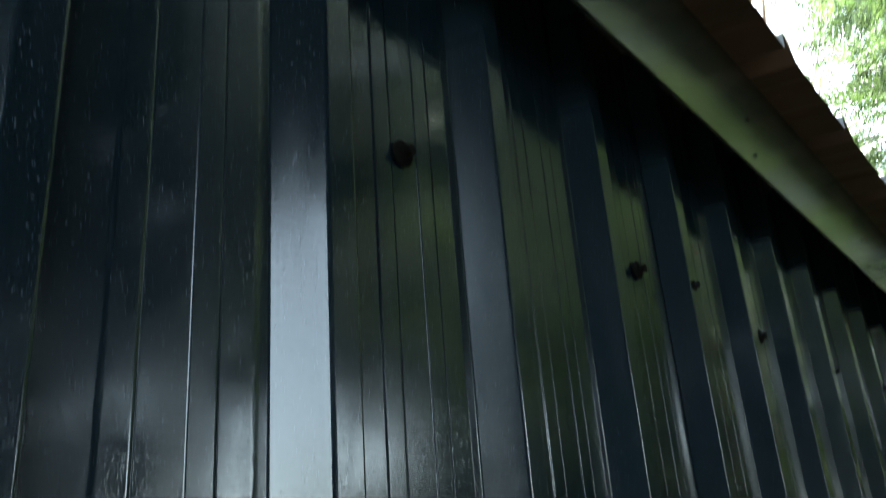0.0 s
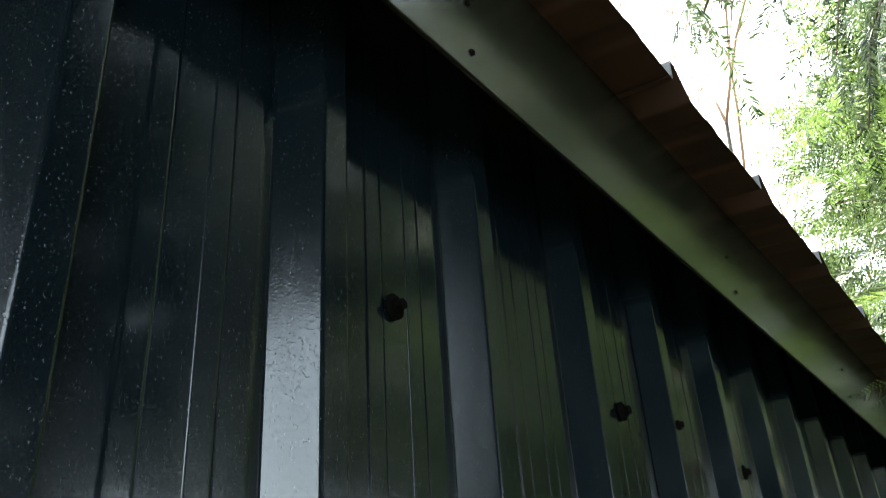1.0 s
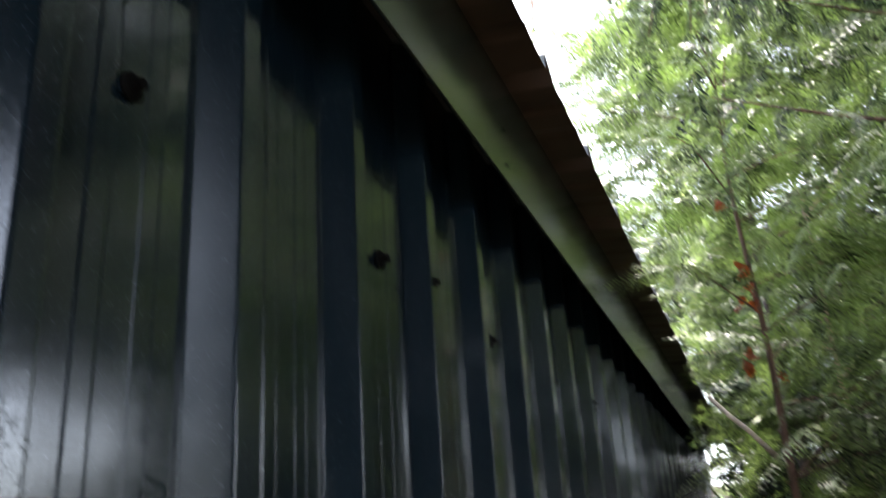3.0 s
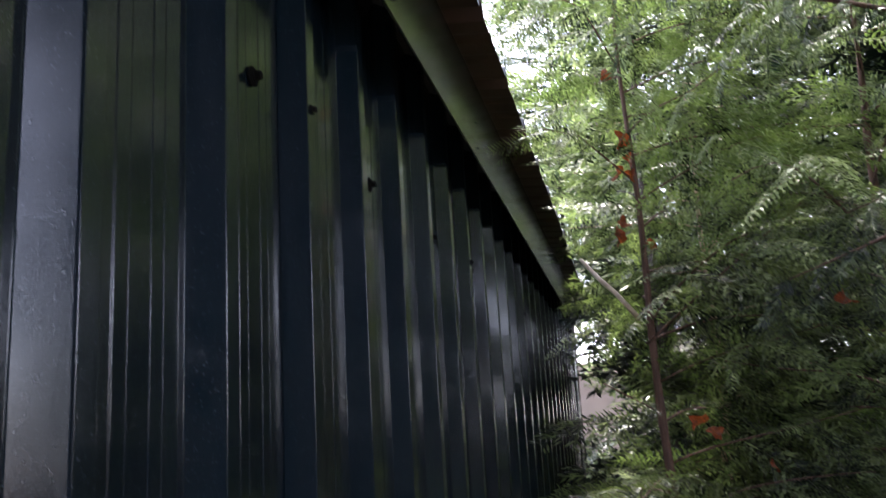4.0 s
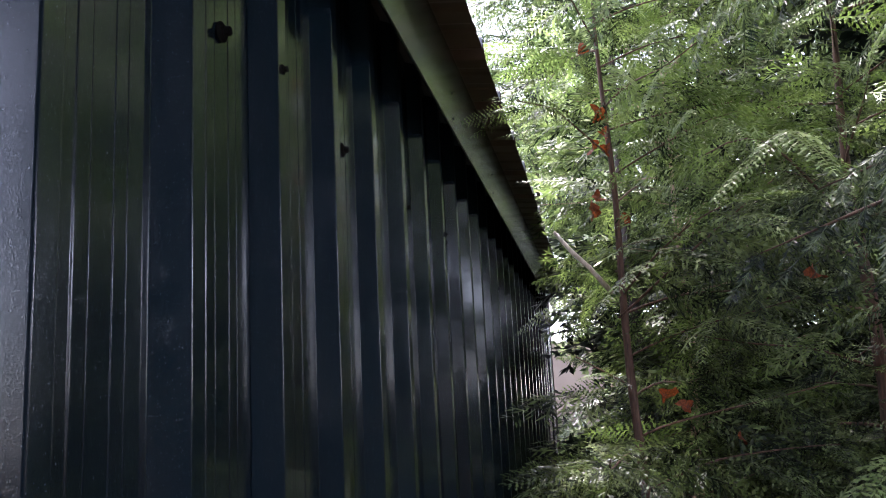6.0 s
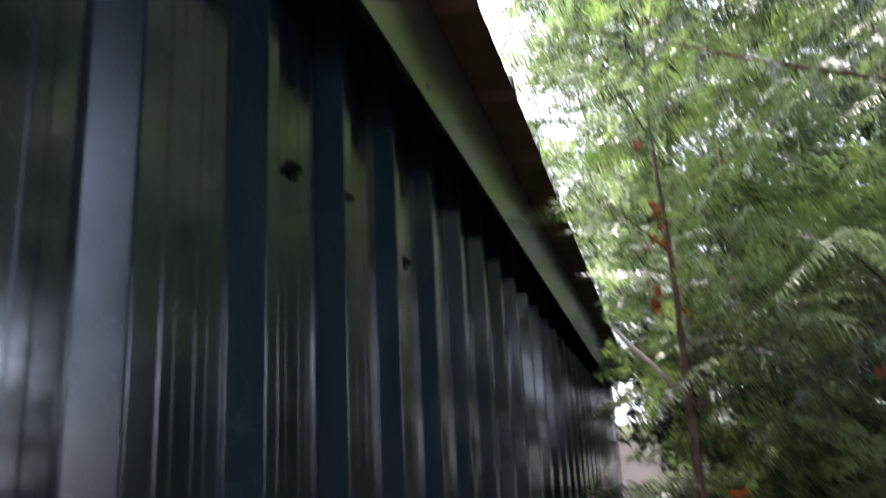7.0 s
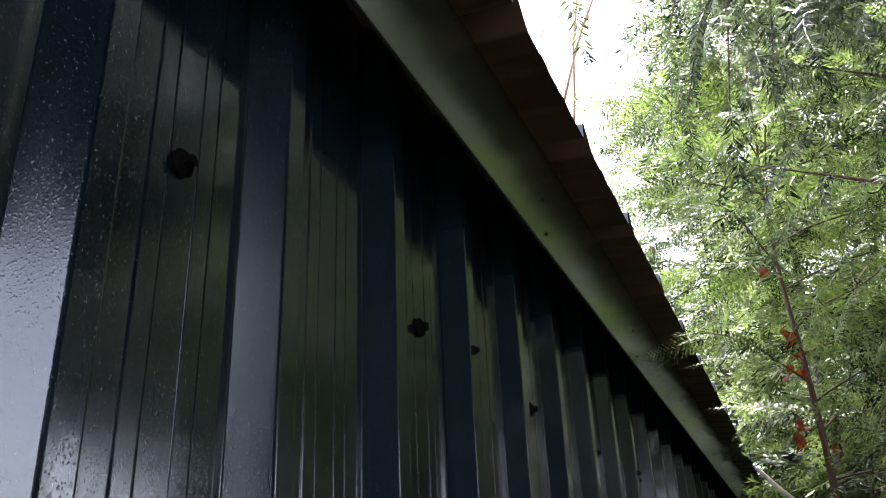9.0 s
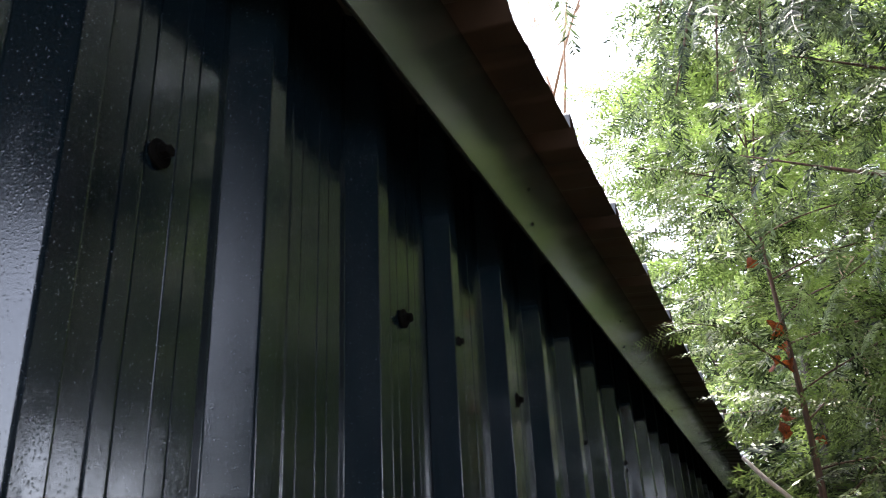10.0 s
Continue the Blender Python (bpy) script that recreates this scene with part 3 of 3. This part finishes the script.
for x, y, h, r, seed in back:
    conifer("far_cypress", "tall cypress in the hedge behind, its backlight painted pale green", (x, y, 0), h, r, 70, seed, COARSE, BACKLIT_GREEN, DULL_BARK, 0.032,
            gap=0.148, size=2.6, low=0.05, twig_gap=0.28, allowed=clear_of_shed, taper=0.4)
# Added trees block sky in the wall's reflections and behind the near foliage.
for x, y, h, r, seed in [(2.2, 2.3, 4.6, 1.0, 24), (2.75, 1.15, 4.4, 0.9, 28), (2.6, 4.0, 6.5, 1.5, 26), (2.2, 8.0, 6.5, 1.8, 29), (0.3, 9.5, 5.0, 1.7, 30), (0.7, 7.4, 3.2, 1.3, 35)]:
    conifer("blocker_cypress", "dense dark cypress added to the garden hedge to block the sky", (x, y, 0), h, r, 70, seed, DENSE, BACKLIT_GREEN if y > 6 else HEDGE, DULL_BARK, 0.06,
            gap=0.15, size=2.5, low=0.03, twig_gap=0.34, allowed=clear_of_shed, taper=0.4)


# Unseen trees added on the right to darken reflections in the ribs.
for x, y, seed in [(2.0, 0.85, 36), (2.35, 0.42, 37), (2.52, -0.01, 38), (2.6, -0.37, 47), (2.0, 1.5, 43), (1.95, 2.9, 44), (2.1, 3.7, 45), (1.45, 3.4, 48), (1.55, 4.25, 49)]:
    conifer("blocker_cypress", "dense dark cypress added to the garden hedge to block the sky", (x, y, 0), 4.2, 0.55, 90, seed, DENSE, HEDGE, DULL_BARK, 0.06,
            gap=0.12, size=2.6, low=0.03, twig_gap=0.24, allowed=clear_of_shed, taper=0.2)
# First tree takes the pale green to paint lit patches behind near sprays.
for x, y, h, r, seed, leaf, bark in [(1.0, 3.1, 2.5, 0.75, 41, BACKLIT_GREEN, DULL_BARK), (0.18, 3.0, 2.7, 0.6, 42, CYPRESS, PINK_BARK)]:
    conifer("cypress_tree", "low green cypress among the hedge", (x, y, 0), h, r, 60, seed, COARSE, leaf, bark, 0.03,
            gap=0.09, size=1.65, low=0.05, twig_gap=0.19, allowed=near_tree_room, taper=0.4)


# Tree added behind the young cypress so the far wall reflects something dark.
conifer("blocker_cypress", "low dense dark cypress added beyond the shed corner to darken reflections", (0.28, 4.6, 0), 2.3, 0.7, 70, 39, DENSE, HEDGE, DULL_BARK, 0.04,
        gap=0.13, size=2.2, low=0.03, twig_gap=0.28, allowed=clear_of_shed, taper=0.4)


def over_path(q):
    return q[0] > 0.45 and q[1] < 1.7 and q[2] > 2.0 + 0.52 * (q[0] + 0.4)


# Unseen crowns added overhead to keep sky out of the upper wall's reflections.
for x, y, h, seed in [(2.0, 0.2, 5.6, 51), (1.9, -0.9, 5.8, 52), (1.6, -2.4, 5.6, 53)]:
    conifer("yew_tree", "tall unseen yew, its dark crown added over the path to block sky", (x, y, 0), h, 2.1, 90, seed, DENSE, HEDGE, DULL_BARK, 0.05,
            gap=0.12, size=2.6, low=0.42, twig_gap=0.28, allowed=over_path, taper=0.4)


def bare_tree(base, height, seed):
    """A leafless broadleaf: forked limbs that thin out to twigs."""
    g = np.random.RandomState(seed)
    tree = empty("bare_tree", "leafless brown tree far behind the shed roof", "tree", at=base)

    def grow(p, d, length, r, level):
        line = limb_line(p, d, length, g, 0.0, -0.06, 0.07, 6)
        part("trunk" if level == 0 else "limb", tube("limb", line, r, r * 0.45, TWIG if level > 0 else DULL_BARK, 5), tree)
        if level == 3:
            return
        for i in range(7 if level else 10):
            k = g.randint(2, 7)
            a = g.uniform(0, 6.28)
            w = unit(unit(d) + np.array((math.cos(a), math.sin(a), g.uniform(0, 0.6))) * 0.75)
            grow(line[k], w, length * g.uniform(0.4, 0.62), r * 0.42, level + 1)

    grow((0, 0, 0), (0.02, 0, 1), height * 0.62, 0.05, 0)


bare_tree((-2.2, 9.0, 0), 12.0, 4)


# dead leaves caught in the young cypress, and a snapped pale stick
def leaf_mesh(seed, size):
    g = np.random.RandomState(seed)
    rim = []
    for i in range(20):
        a = 2 * math.pi * i / 20
        r = size * (0.36 + 0.14 * abs(math.cos(2.5 * a)) ** 1.4 + g.uniform(-0.06, 0.06))
        x, y = r * math.cos(a), r * math.sin(a) * 0.85
        rim.append((x, y, 0.5 * size * math.sin(5.0 * x / size + seed) * abs(y) / size + 0.7 * y * y / size - 0.5 * x * x / size + g.uniform(-0.05, 0.05) * size))
    verts = [(0, 0, 0)] + [(x * 0.5, y * 0.5, z * 0.3 + 0.03 * size) for x, y, z in rim] + rim
    n = 20
    faces = [(0, 1 + i, 1 + (i + 1) % n) for i in range(n)] + [(1 + i, 1 + n + i, 1 + n + (i + 1) % n, 1 + (i + 1) % n) for i in range(n)]
    return mesh_of("dead_leaf", verts, faces, DEAD, True)


leaf_meshes = [leaf_mesh(s, 1.0) for s in range(4)]
spots = [(-0.058, 1.96, 2.13, 0.050), (-0.050, 2.02, 2.10, 0.042), (-0.075, 2.02, 2.075, 0.046), (-0.085, 2.02, 1.935, 0.060), (-0.072, 2.04, 1.965, 0.040),
         (-0.045, 2.03, 2.07, 0.036), (-0.078, 2.02, 2.31, 0.035), (-0.02, 2.0, 1.905, 0.030), (0.035, 2.0, 1.53, 0.045), (0.065, 2.02, 1.505, 0.04),
         (0.285, 1.75, 1.725, 0.046), (0.16, 1.95, 1.44, 0.035)]
rnd = random.Random(12)
for i, (x, y, z, r) in enumerate(spots):
    leaf = new("dead_leaf", leaf_meshes[i % 4])
    leaf.matrix_world = pose(x, y, z, rnd.uniform(40, 120), rnd.uniform(-50, 50), rnd.uniform(0, 360)) @ Matrix.Diagonal((r, r, r, 1))
    tagged(leaf, "curled orange-brown dead leaf caught in the cypress", "leaf", "dead leaves in the cypress")
stick = new("snapped_stick", tube("snapped_stick", [(-0.172, 1.96, 1.880), (-0.140, 1.98, 1.840), (-0.105, 2.0, 1.805), (-0.062, 2.06, 1.755)], 0.0042, 0.0062, GREY_BARK, 7))
tagged(stick, "pale bare snapped stick leaning on the cypress trunk", "branch")
